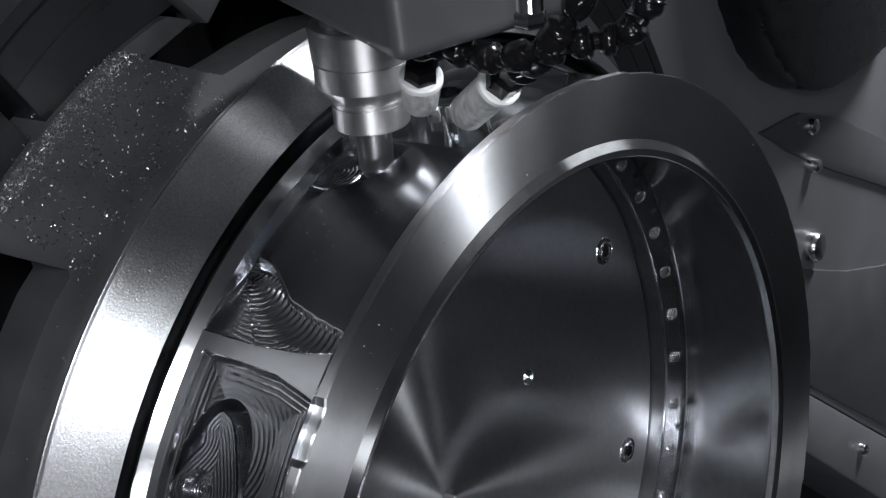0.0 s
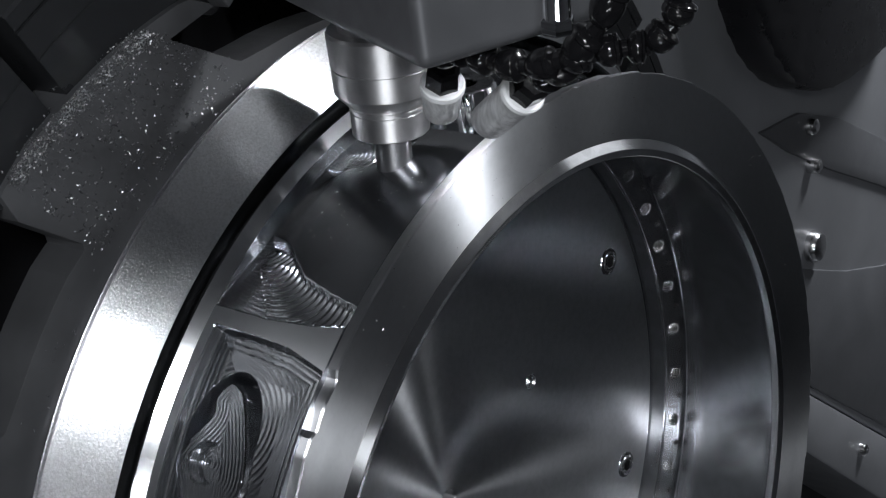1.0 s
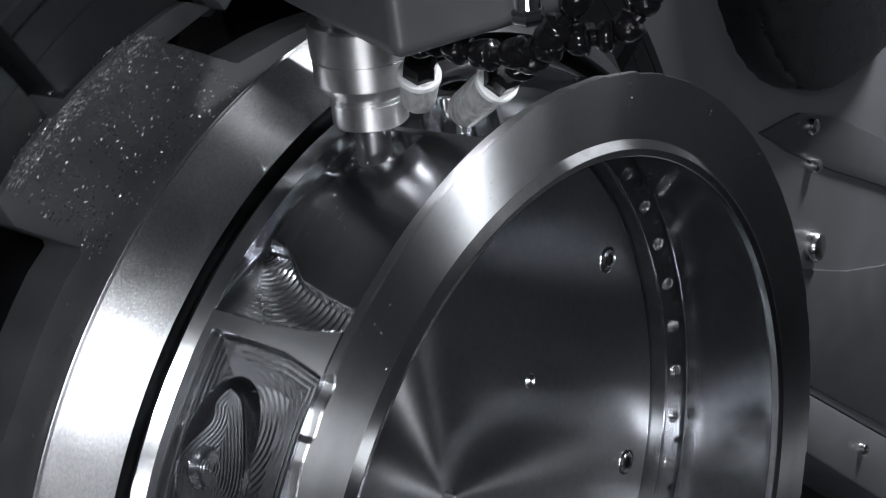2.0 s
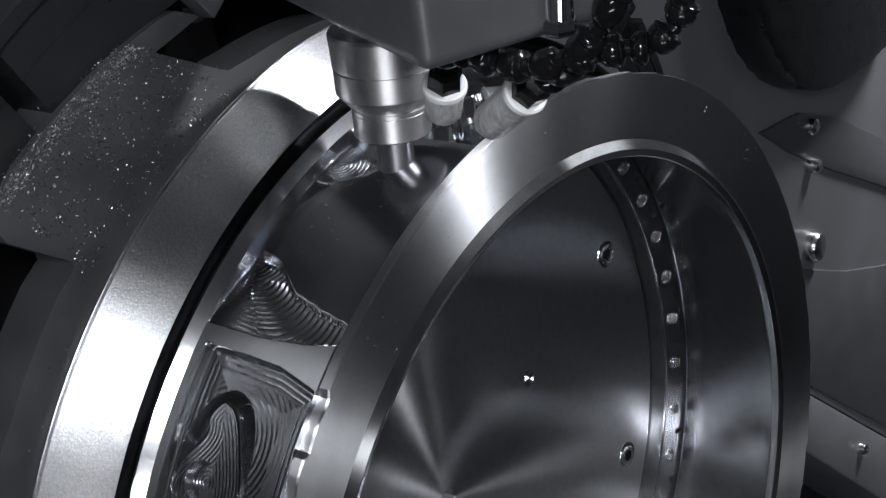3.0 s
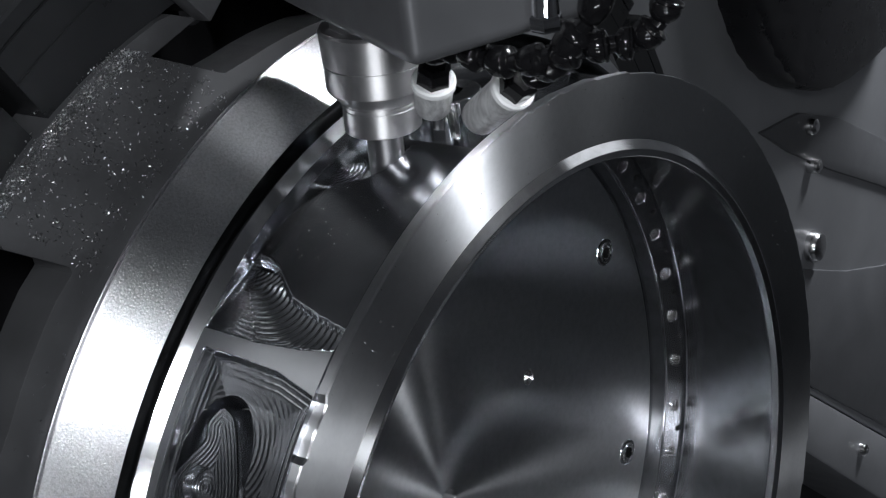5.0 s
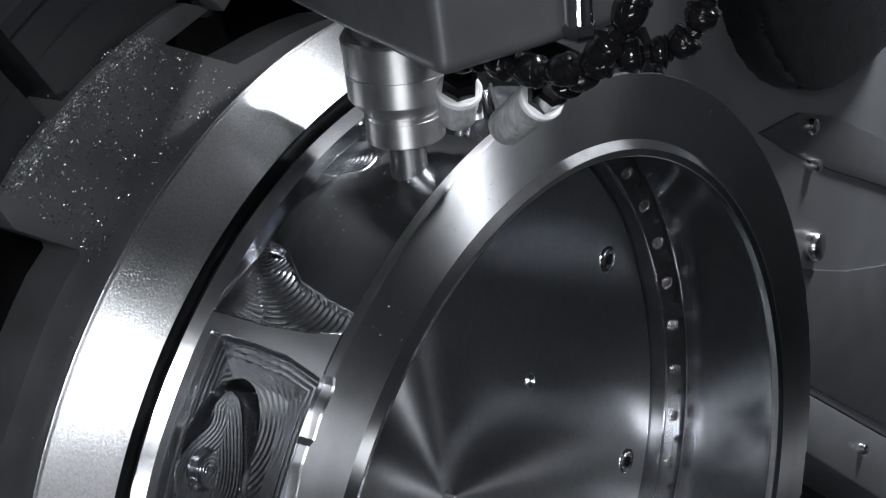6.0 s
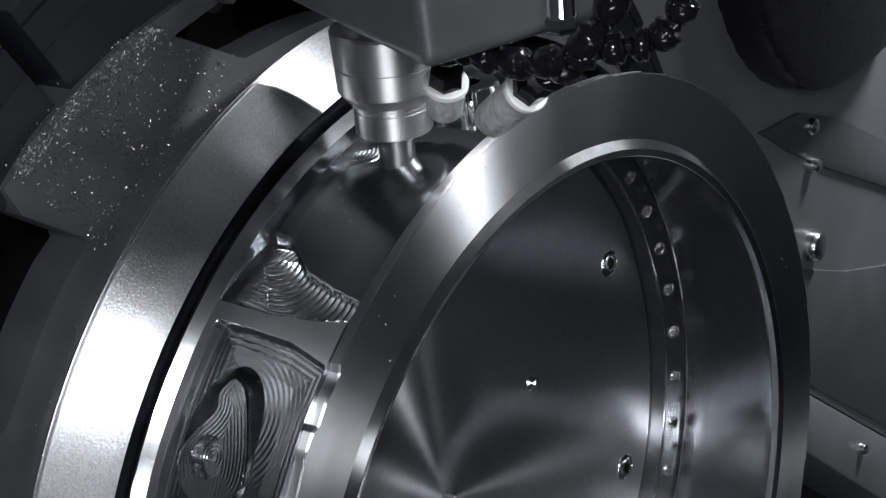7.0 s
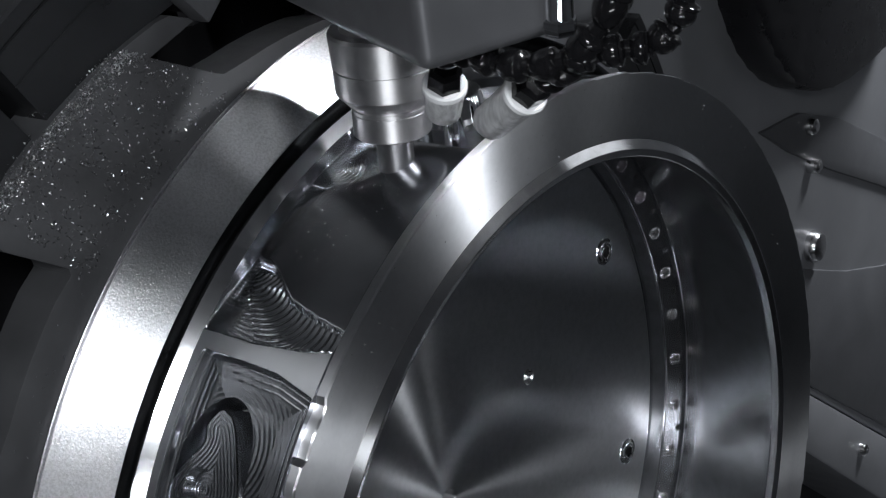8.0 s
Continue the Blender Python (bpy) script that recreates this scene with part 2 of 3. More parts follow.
def build_cradle():
    cradle = thing("swivel_cradle", "grey machined swivel cradle behind the rotary table", "machine part")
    part("body", facing([(0.30, 0.9), (0.30, -0.13), (0.684, -0.376), (1.3, -0.96), (1.6, -0.96), (1.6, 0.9)], -0.34, -0.24, 0.004), PANEL, cradle)
    part("lower_band", facing([(0.25, -0.10), (0.684, -0.378), (1.3, -0.965), (1.25, -1.05), (0.673, -0.447), (0.2, -0.16)], -0.36, -0.235, 0.004), PANEL, cradle, "oily mottled lower edge strip")
    oval = []
    cy, cz = 0.80, 0.19
    for i in range(48):
        a = 2 * math.pi * i / 48
        oval.append((cy + 0.225 * math.copysign(abs(math.cos(a)) ** 0.8, math.cos(a)), cz + 0.25 * math.copysign(abs(math.sin(a)) ** 0.8, math.sin(a))))
    part("bearing_cover", facing(oval, -0.245, -0.20, 0.012), DARK, cradle, "glossy black round bearing cover")
    part("wedge_plate", facing([(0.638, -0.065), (0.717, -0.078), (0.80, -0.118), (0.917, -0.196), (1.05, -0.31), (1.05, -0.37), (0.905, -0.246), (0.773, -0.164), (0.692, -0.109)], -0.245, -0.236, 0.002), DARKPLATE, cradle, "dark curved cover plate")
    part("lower_panel", facing([(0.60, -0.20), (0.709, -0.246), (0.797, -0.294), (0.893, -0.337), (1.1, -0.40), (1.1, -0.75), (0.689, -0.372), (0.55, -0.28)], -0.245, -0.2375, 0.002), DARKPLATE, cradle, "darker lower panel")
    for y, z, r in ((0.734, -0.099, 0.009), (0.735, -0.142, 0.008), (0.726, -0.228, 0.016), (0.80, -0.585 + 0.06, 0.008)):
        bm = revolve([(0.0001, 0.009), (r * 0.5, 0.009), (r * 0.85, 0.007), (r, 0.003), (r, -0.004)], 24)
        part("screw", moved(bm, Matrix.Translation((-0.236, y, AXIS_Z + z)) @ pose(0, 0, 0, 0, 90, 0)), SCREW, cradle, "small round-headed steel screw")


build_cradle()


# ---------------------------------------------------------------- rotary table, plate and chips
GA, GB, GC, SLOT = 0.3470, 0.3630, 0.3725, 162.7


def build_table():
    table = thing("rotary_table", "dark steel rotary table with ring grooves and radial slots", "machine table")
    top = [(0.3200, -0.205), (0.3200, -0.152), (GA - 0.0006, -0.152), (GA - 0.0003, -0.1526), (GA + 0.0003, -0.1526), (GA + 0.0006, -0.152), (GB - 0.0008, -0.152),
           (GB - 0.0005, -0.1535), (GB + 0.0005, -0.1535), (GB + 0.0008, -0.152), (GC - 0.0015, -0.152), (GC, -0.1535), (GC, -0.205)]
    half = 1.0
    for k in range(8):
        n = 40
        verts, faces = [], []
        a0, a1 = SLOT + 45 * k + half, SLOT + 45 * (k + 1) - half
        for i in range(n + 1):
            a = radians(a0 + (a1 - a0) * i / n)
            verts += [(r * math.cos(a), r * math.sin(a), z) for r, z in top]
        m = len(top)
        for i in range(n):
            for j in range(m):
                faces.append((i * m + j, i * m + (j + 1) % m, (i + 1) * m + (j + 1) % m, (i + 1) * m + j))
        faces += [tuple(range(m - 1, -1, -1)), tuple(n * m + j for j in range(m))]
        part("segment", from_arrays(verts, faces), TABLE, table, "dark steel table segment with ring grooves", angle=25)
    # base coloured black to give the notches their deep shade
    base = [(0.2000, -0.235), (0.2000, -0.225), (0.3100, -0.225), (0.3140, -0.2052), (0.3740, -0.2052), (0.3740, -0.26), (0.2, -0.26)]
    part("base", revolve(base, 180, closed=True), BLACK_STEEL_SHADE, table, "table base, coloured black for the deep shade in the notches")
    return table


def build_plate():
    plate = thing("fixture_plate", "oily grey steel fixture plate with open notches", "fixture")
    out = []
    arms = 8
    for k in range(arms):
        c = 157.0 - 45 * k
        pts = [(c + 14.0, 0.2735), (c + 13.6, 0.2765), (c + 15.4, 0.312), (c + 14.6, 0.3265)]
        pts += [(c + d, 0.3275 - 0.0004 * (10 - d)) for d in (10, 7, 4, 1, -2, -5, -8)]
        pts += [(c - 9.6, 0.3185), (c - 12.0, 0.3085), (c - 5.9, 0.3088), (c - 12.0, 0.2785), (c - 12.6, 0.2765)]
        pts += [(c - d, 0.275) for d in (16, 19, 22, 25, 28)]
        out += pts
    outline = [(r * math.cos(radians(a)), r * math.sin(radians(a))) for a, r in out[::-1]]
    bm = prism(outline, -0.176, -0.148, 0.0006)
    part("body", bm, PLATE, plate, angle=25)
    return plate


def build_clamp():
    clamp = thing("strap_clamp", "black steel strap clamp bolted in the plate's notch", "clamp")
    def put(a, r):
        return Matrix.Rotation(radians(a), 4, "Z") @ Matrix.Translation((r, 0, 0)) @ pose(0, 0, 0, 0, 0, 28)
    part("strap", moved(box(0.030, 0.040, 0.012, 0.0015, at=(0, 0, -0.142)), put(143.5, 0.331)), PLATE, clamp, "flat grey clamp strap")
    part("support", moved(box(0.026, 0.034, 0.058, 0.002, at=(0, 0, -0.178)), put(143.5, 0.331)), BLACK_STEEL_SHADE, clamp, "black support block")
    nut = revolve([(0.0085, -0.200), (0.0095, -0.198), (0.0095, -0.186), (0.0085, -0.184), (0.0050, -0.184), (0.0048, -0.188), (0.0001, -0.188)], 24)
    part("screw", moved(nut, put(140.0, 0.298)), BLACK_STEEL_SHADE, clamp, "black socket screw")
    shank = revolve([(0.0035, -0.215), (0.0035, -0.150), (0.0030, -0.149), (0.0001, -0.149)], 16)
    part("stud", moved(shank, put(134.5, 0.302)), SCREW, clamp, "threaded steel stud")
    return clamp


def build_chips():
    rng = random.Random(4)
    verts, faces = [], []

    def chip(x, y, z, size):
        a = rng.uniform(0, 6.28)
        m = Matrix.Translation((x, y, z)) @ Euler((rng.uniform(-0.9, 0.9), rng.uniform(-0.9, 0.9), a)).to_matrix().to_4x4()
        arc = rng.uniform(1.2, 3.6)
        w = size * rng.uniform(0.25, 0.5)
        rad = size * rng.uniform(0.4, 0.7)
        n = 5
        b = len(verts)
        for i in range(n):
            t = arc * i / (n - 1) - arc / 2
            for s_, rr in ((-1, rad), (1, rad * 0.8)):
                verts.append(tuple(m @ Vector((rr * math.sin(t), s_ * w + 0.3 * size * t, rr * (1 - math.cos(t)) * 0.8 + size * 0.25))))
        for i in range(n - 1):
            faces.append((b + 2 * i, b + 2 * i + 1, b + 2 * i + 3, b + 2 * i + 2))

    clusters = []
    for _ in range(150):
        a, r = rng.uniform(146, 171), rng.uniform(0.262, 0.325)
        for _ in range(rng.randint(1, 7)):
            clusters.append((a + rng.gauss(0, 0.45), r + rng.gauss(0, 0.0022), rng.uniform(0.0006, 0.0013)))
    for _ in range(2000):
        a = rng.uniform(144, 174)
        clusters.append((a, 0.3235 - 0.0004 * (167 - a) + rng.gauss(0, 0.0026), rng.uniform(0.0006, 0.0012)))
    for _ in range(330):
        clusters.append((rng.uniform(145, 171), rng.uniform(0.262, 0.325), rng.uniform(0.0007, 0.0013)))
    for _ in range(420):
        a = rng.uniform(140, 172)
        clusters.append((a, 0.325 - abs(rng.gauss(0, 0.016)), rng.uniform(0.0004, 0.0011)))
    for a, r, s_ in clusters:
        if r < 0.262:
            continue
        low = a > 170.4 or a < 144.6 + (r - 0.277) * 190
        if low and r > 0.274:
            continue
        if a < 153 and r > 0.279 + 0.0047 * (a - 144.9) and r < 0.3105:
            continue
        brink = 0.3275 - 0.0004 * (167 - a)
        z = -0.148 if r < brink else -0.148 - (r - brink) * 3.0
        if z < -0.16:
            continue
        chip(r * math.cos(radians(a)), r * math.sin(radians(a)), z, s_)
    for _ in range(40):
        a = rng.uniform(135, 190)
        r = rng.uniform(0.256, 0.272)
        chip(r * math.cos(radians(a)), r * math.sin(radians(a)), -0.148, rng.uniform(0.0006, 0.0012))
    return tagged(part("metal_chips", from_arrays(verts, faces), CHIP), "small bright curled metal chips lying on the plate", "metal chips", kind="stuff")


# ---------------------------------------------------------------- the ring being milled
def rim_wobble(a, j):
    if j not in (2, 3, 4):
        return 0
    d = math.degrees(a) % 360
    if d < 140 or d > 300:
        step = (d * 0.155) % 1.0
        return 0.0006 - 0.0019 * step ** 0.5 * (0.65 + 0.35 * math.sin(radians(d * 2.7 + 40)))
    if d > 166:
        ease = float(smooth(175.0, 175.7, d) * (1 - smooth(180.6, 181.2, d)) + smooth(183.8, 184.6, d))
        return 0.0004 - 0.0024 * ease * (0.75 + 0.25 * math.sin(radians(d * 60)))
    return 0.0


# outline of the raised arm in the second pocket, as (turn in degrees, height) of its corners
ARM = [(178.6, -0.0563), (178.8, -0.0505), (179.6, -0.0462), (181.9, -0.0403), (185.8, -0.0335), (189.0, -0.0335), (191.3, -0.045),
       (191.0, -0.062), (188.6, -0.0705), (186.5, -0.0718), (184.6, -0.0674), (182.1, -0.0596), (180.3, -0.0610)]


def rounded(points, n=8):
    """Closed smooth curve through the points."""
    out, m = [], len(points)
    for i in range(m):
        p0, p1, p2, p3 = (np.array(points[(i + k) % m]) for k in (-1, 0, 1, 2))
        for j in range(n):
            t = j / n
            out.append(0.5 * (2 * p1 + (p2 - p0) * t + (2 * p0 - 5 * p1 + 4 * p2 - p3) * t * t + (3 * p1 - p0 - 3 * p2 + p3) * t ** 3))
    return np.array(out)


ARM_CURVE = rounded([((d - 185.0) * 0.0043, z) for d, z in ARM])


def outline_distance(x, y, curve):
    """Distance to a closed curve, negative inside."""
    best = np.full(x.shape, 1e9)
    odd = np.zeros(x.shape, bool)
    for p, q in zip(curve, np.roll(curve, -1, 0)):
        e = q - p
        t = np.clip(((x - p[0]) * e[0] + (y - p[1]) * e[1]) / (e @ e), 0, 1)
        best = np.minimum(best, np.hypot(x - p[0] - t * e[0], y - p[1] - t * e[1]))
        hit = (p[1] > y) != (q[1] > y)
        odd ^= hit & (x < p[0] + (y - p[1]) / (e[1] if abs(e[1]) > 1e-12 else 1e-12) * e[0])
    return np.where(odd, -best, best)


def ridged(u, step):
    return (2 * ((u / step) % 1.0) - 1) ** 2


def wall_radius(deg, z):
    """Outer radius of the milled ring; deg and z arrays."""
    r = np.full(deg.shape, 0.2500)
    # pocket being cut, from the open bay up to the rib
    lip = smooth(-0.0810, -0.0800, z) * (1 - smooth(-0.0075, -0.0060, z))
    edge = np.interp(z, [-0.080, -0.0485, -0.023, -0.003], [171.5, 171.7, 171.3, 170.5])
    inside = lip * (1 - smooth(edge - 0.25, edge, deg)) * smooth(100, 100.6, deg)
    floor = np.where(deg > 143.2, 0.2425, 0.2270)
    floor = floor + np.where(deg > 152, 0.0003 * ridged(deg, 0.45), 0)
    # fan of terraces that climbs to the rib
    ax, az = (deg - 163.6) * 0.00436, z + 0.0765 - np.clip(deg - 165.0, 0, 6) * 0.0042
    u = np.sqrt(ax ** 2 + 0.6 * az ** 2) + np.where(az > 0, 0.0010, 0.0)
    fan = 0.2425 + 0.0062 * np.clip(ax / 0.031, 0, 1) + 0.00042 * ridged(u, 0.0022)
    floor = np.where(deg > 163.6, fan, floor)
    # swirl left by the cutter
    dist = np.sqrt(((deg - 148.6) * 0.00436) ** 2 + ((z + 0.0735) * 0.8) ** 2)
    swirl = 0.2428 + 0.0004 * ridged(dist, 0.0018)
    floor = np.where((dist < 0.0125) & (deg > 144.0), swirl, floor)
    # uncut stock left standing, with a thin wall beside the open bay
    low = np.interp(z, [-0.076, -0.066, -0.0603, -0.0434, -0.025, -0.008], [162.5, 163.0, 163.6, 166.5, 167.7, 168.5]) + 0.04 * np.sin(z * 700) * smooth(-0.05, -0.03, z)
    rear = np.interp(deg, [143, 143.6, 144.2, 146.3, 148.5, 150.4, 152, 153.8, 156, 160.5, 165], [-0.090, -0.090, -0.0415, -0.0415, -0.0420, -0.0490, -0.0625, -0.0670, -0.0720, -0.0752, -0.0745])
    rear = rear + 0.00045 * np.sin(deg * 15.0) * smooth(152, 154, deg)
    isl = (1 - smooth(low - 0.5, low + 0.35, deg)) * smooth(142.9, 143.2, deg) * smooth(rear - 0.0012, rear + 0.0006, z)
    floor = floor * (1 - isl) + 0.2478 * isl
    r = r * (1 - inside) + floor * inside
    # second pocket
    edge2 = np.interp(z, [-0.081, -0.0508, -0.0304, -0.0119, -0.0013], [173.3, 173.5, 173.8, 174.9, 175.6])
    back = -0.0748
    lip2 = smooth(back - 0.0008, back + 0.0008, z) * (1 - smooth(-0.0085, -0.0070, z))
    inside2 = lip2 * smooth(edge2, edge2 + 0.45, deg) * (1 - smooth(199.5, 200, deg))
    d_edge = np.minimum(np.minimum((deg - edge2) * 0.0043, z - back), -0.0075 - z)
    fl2 = 0.2452 - 0.10 * np.clip(d_edge, 0, 0.016) + 0.00022 * ridged(d_edge, 0.0026) ** 3 * (1 - smooth(0.0095, 0.0104, d_edge))
    ring_cut = np.sqrt(((deg - 182.0) * 0.0043) ** 2 + (z + 0.052) ** 2)
    fl2 = np.where(d_edge > 0.0104, fl2 + 0.00007 * ridged(ring_cut, 0.0026), fl2)
    # deep recess round the arm
    deep = np.sqrt(((deg - 184.6) * 0.0043 / 0.0315) ** 2 + ((z + 0.0525) / 0.0195) ** 2)
    k = 1 - smooth(0.985, 1.03, deep)
    fl2 = fl2 * (1 - k) + 0.2285 * k
    # top of the arm, with contour marks and a round dish
    x2 = (deg - 185.0) * 0.0043
    near = (deg > 176) & (deg < 195)
    sd = np.full(deg.shape, 1.0)
    sd[near] = outline_distance(x2[near], z[near], ARM_CURVE)
    top = 0.2458 + 0.00011 * ridged(sd, 0.0019)
    dish = np.hypot((deg - 186.6) * 0.0043, z + 0.0555)
    k = 1 - smooth(0.0085, 0.0091, dish)
    top = top * (1 - k) + (0.2418 + 0.00014 * ridged(dish, 0.0018)) * k
    k = 1 - smooth(-0.0004, 0.0002, sd)
    fl2 = fl2 * (1 - k) + top * k
    r = r * (1 - inside2) + fl2 * inside2
    return r


def arm_wall():
    """Fluted side of the raised arm."""
    curve = rounded([tuple(p) for p in ARM_CURVE[::4]], 9)
    nxt, prv = np.roll(curve, -1, 0), np.roll(curve, 1, 0)
    tan = nxt - prv
    nor = np.stack([tan[:, 1], -tan[:, 0]], -1) / np.linalg.norm(tan, axis=1)[:, None]
    if np.mean(np.sum(nor * (curve - curve.mean(0)), 1)) < 0:
        nor = -nor
    flute = 0.00022 * np.abs(np.sin(np.arange(len(curve)) * math.pi / 11))
    rows = []
    for radius, out in ((0.2456, 0.0002), (0.2450, 0.0005), (0.2300, 0.0030), (0.2283, 0.0042)):
        p = curve + nor * (out + flute)[:, None]
        a = np.radians(185.0 + p[:, 0] / 0.0043)
        rows.append(np.stack([radius * np.cos(a), radius * np.sin(a), p[:, 1]], -1))
    n = len(curve)
    verts = np.concatenate(rows).tolist()
    faces = [(k * n + i, k * n + (i + 1) % n, (k + 1) * n + (i + 1) % n, (k + 1) * n + i) for k in range(3) for i in range(n)]
    bm = from_arrays(verts, faces)
    bmesh.ops.recalc_face_normals(bm, faces=bm.faces)
    return bm


def build_ring():
    ring = thing("milled_ring", "large turned steel ring with half-milled outer pockets", "machined part")
    # bevelled rear flange
    prof = [(0.205, -0.148), (0.2520, -0.148), (0.2535, -0.1465), (0.2535, -0.143), (0.2830, -0.1120), (0.2858, -0.1092), (0.2862, -0.1086), (0.2858, -0.1081), (0.2844, -0.1080), (0.2844, -0.1068), (0.2856, -0.1066), (0.2855, -0.1062),
            (0.2652, -0.0842), (0.2643, -0.0838)]
    part("rear_flange", revolve(prof, 360), STEEL_BEVEL, ring, "bright bevelled rear flange with fine grinding marks", angle=25)
    # groove as its own part, its dark reflection painted by base colour
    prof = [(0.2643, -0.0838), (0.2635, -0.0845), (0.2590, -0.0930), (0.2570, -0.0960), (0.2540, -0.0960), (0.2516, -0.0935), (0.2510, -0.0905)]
    part("groove", revolve(prof, 360), GROOVE_SHADED, ring, "groove with its dark reflection put into the colour", angle=40)
    prof = [(0.2510, -0.0905), (0.2538, -0.0862), (0.2543, -0.0854), (0.2504, -0.0810), (0.2497, -0.0803)]
    part("land", revolve(prof, 360), STEEL_CHAMFER, ring, "narrow bright chamfer beside the groove", angle=15)
    # milled wall
    degs = np.concatenate([np.arange(96, 142, 0.25), np.arange(142, 187, 0.09), np.arange(187, 202, 0.25), np.arange(202, 456, 3.0)])
    zs = np.concatenate([[-0.0845], np.linspace(-0.083, -0.003, 230), [-0.0015]])
    dd, zz = np.meshgrid(degs, zs, indexing="ij")
    rr = wall_radius(dd % 360, zz)
    rr = np.where(dd > 202, 0.25, rr)
    rr = np.where(zz > -0.0066, np.minimum(rr, 0.2460), rr)
    a = np.radians(dd)
    co = np.stack([rr * np.cos(a), rr * np.sin(a), zz], -1).reshape(-1, 3)
    n, k = dd.shape
    ii, jj = np.meshgrid(np.arange(n), np.arange(k - 1), indexing="ij")
    i2 = (ii + 1) % n
    fc = np.stack([ii * k + jj, i2 * k + jj, i2 * k + jj + 1, ii * k + jj + 1], -1).reshape(-1, 4)
    # recessed faces take the shade-darkened steel, full-radius faces the lighter one
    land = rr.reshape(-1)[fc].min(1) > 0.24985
    for name, keep, mat, text in (("pocketed_wall", ~land, STEEL_POCKET, "milled wall with pockets and cutter marks, shade in its colour"), ("rib_face", land, STEEL_LAND, "smooth grey rib and edge left between the pockets")):
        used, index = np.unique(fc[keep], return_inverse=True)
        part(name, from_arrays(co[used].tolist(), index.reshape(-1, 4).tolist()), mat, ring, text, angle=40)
    part("arm_side", arm_wall(), STEEL_BRIGHT, ring, "shiny fluted side of the raised arm", angle=35)
    # front rim
    prof = [(0.2440, -0.0085), (0.2480, -0.0075), (0.2490, -0.0062), (0.2497, -0.0012), (0.2492, -0.0002), (0.2165, -0.0028), (0.2158, -0.0031)]
    part("front_rim", revolve(prof, 480, wobble=rim_wobble), STEEL_FACE, ring, "brushed steel front rim with an uneven outer edge", angle=20)
    prof = [(0.2158, -0.0031), (0.2112, -0.0003), (0.2108, -0.0002), (0.2075, -0.0014), (0.2070, -0.0018)]
    part("inner_chamfer", revolve(prof, 256), STEEL_BRIGHT, ring, "bright narrow inner chamfer", angle=12)
    prof = [(0.2070, -0.0018), (0.2068, -0.0060), (0.2072, -0.0064), (0.2140, -0.0100), (0.2150, -0.0120), (0.2168, -0.0160), (0.2372, -0.0840), (0.2400, -0.0860)]
    part("bore_wall", revolve(prof, 256), STEEL_BORE, ring, "polished inner bore wall", angle=20)
    # ledge with the row of holes: cells with a bored hole each
    cells = 44
    step = 2 * math.pi / cells
    verts, faces, lining = [], [], []
    p_in, p_out = Vector((0.2240, 0, -0.0925)), Vector((0.2400, 0, -0.0860))
    slope = (p_out - p_in)
    depth_dir = Vector((slope.z, 0, -slope.x)).normalized()

    def ledge(ang, f, depth):
        q = p_in + slope * f + depth_dir * depth
        return (q.x * math.cos(ang), q.x * math.sin(ang), q.z)

    for c in range(cells):
        a0 = radians(70.6) + (c - 0.5) * step
        for lo, hi, rad, cf in ((0.0, 0.56, 0.0044, 0.42), (0.56, 1.0, 0.0022, 0.66)):
            m = 16
            b = len(verts)
            ac = a0 + step * (lo + hi) / 2
            hw = step * (hi - lo) / 2
            ring_a, ring_b, ring_c, ring_d = [], [], [], []
            for i in range(m):
                t = 2 * math.pi * i / m
                ct, st = math.cos(t), math.sin(t)
                q = max(abs(ct), abs(st))
                fx, fy = ct / q, st / q
                ring_a.append(ledge(ac + hw * fx, 0.5 + 0.5 * fy, 0))
                ring_b.append(ledge(ac + rad * ct / 0.228, cf + rad * st / slope.length, 0))
                ring_c.append(ledge(ac + rad * 0.9 * ct / 0.228, cf + rad * 0.9 * st / slope.length, 0.0006))
                ring_d.append(ledge(ac + rad * 0.9 * ct / 0.228, cf + rad * 0.9 * st / slope.length, 0.008))
            verts += ring_a + ring_b + ring_c + ring_d
            for i in range(m):
                j = (i + 1) % m
                faces.append((b + i, b + j, b + m + j, b + m + i))
                for s_ in (1, 2):
                    lining.append((b + s_ * m + i, b + s_ * m + j, b + (s_ + 1) * m + j, b + (s_ + 1) * m + i))
            lining.append(tuple(b + 3 * m + i for i in range(m)))
    for name, fc_, mat, text in (("hole_ledge", faces, STEEL_LEDGE, "dark ledge with a row of bored holes"), ("hole_lining", lining, SCREW, "shiny walls of the bored holes")):
        bm = from_arrays(verts, fc_)
        bmesh.ops.delete(bm, geom=[v for v in bm.verts if not v.link_faces], context="VERTS")
        bmesh.ops.remove_doubles(bm, verts=bm.verts, dist=1e-6)
        bmesh.ops.recalc_face_normals(bm, faces=bm.faces)
        part(name, bm, mat, ring, text, angle=30)
    prof = [(0.2240, -0.0925), (0.2225, -0.0930), (0.2215, -0.1035), (0.2207, -0.1045), (0.2198, -0.1045)]
    for rr_, zz_ in ((0.2400, -0.0860), (0.2240, -0.0925)):
        lipr = [(rr_ - 0.0005, zz_ - 0.0002), (rr_ - 0.0003, zz_ + 0.0004), (rr_ + 0.0003, zz_ + 0.0005), (rr_ + 0.0006, zz_ + 0.0002)]
        part("ledge_edge", revolve(lipr, 256), STEEL_BRIGHT, ring, "thin bright edge of the ledge")
    part("disc_groove", revolve(prof, 256), STEEL_BORE, ring)
    # closing disc
    holes = [(0.1943, 65.2 + 45 * k, 0.0078) for k in range(8)] + [(0.0928, 63.9, 0.0046), (0.0001, 0, 0.0060)]
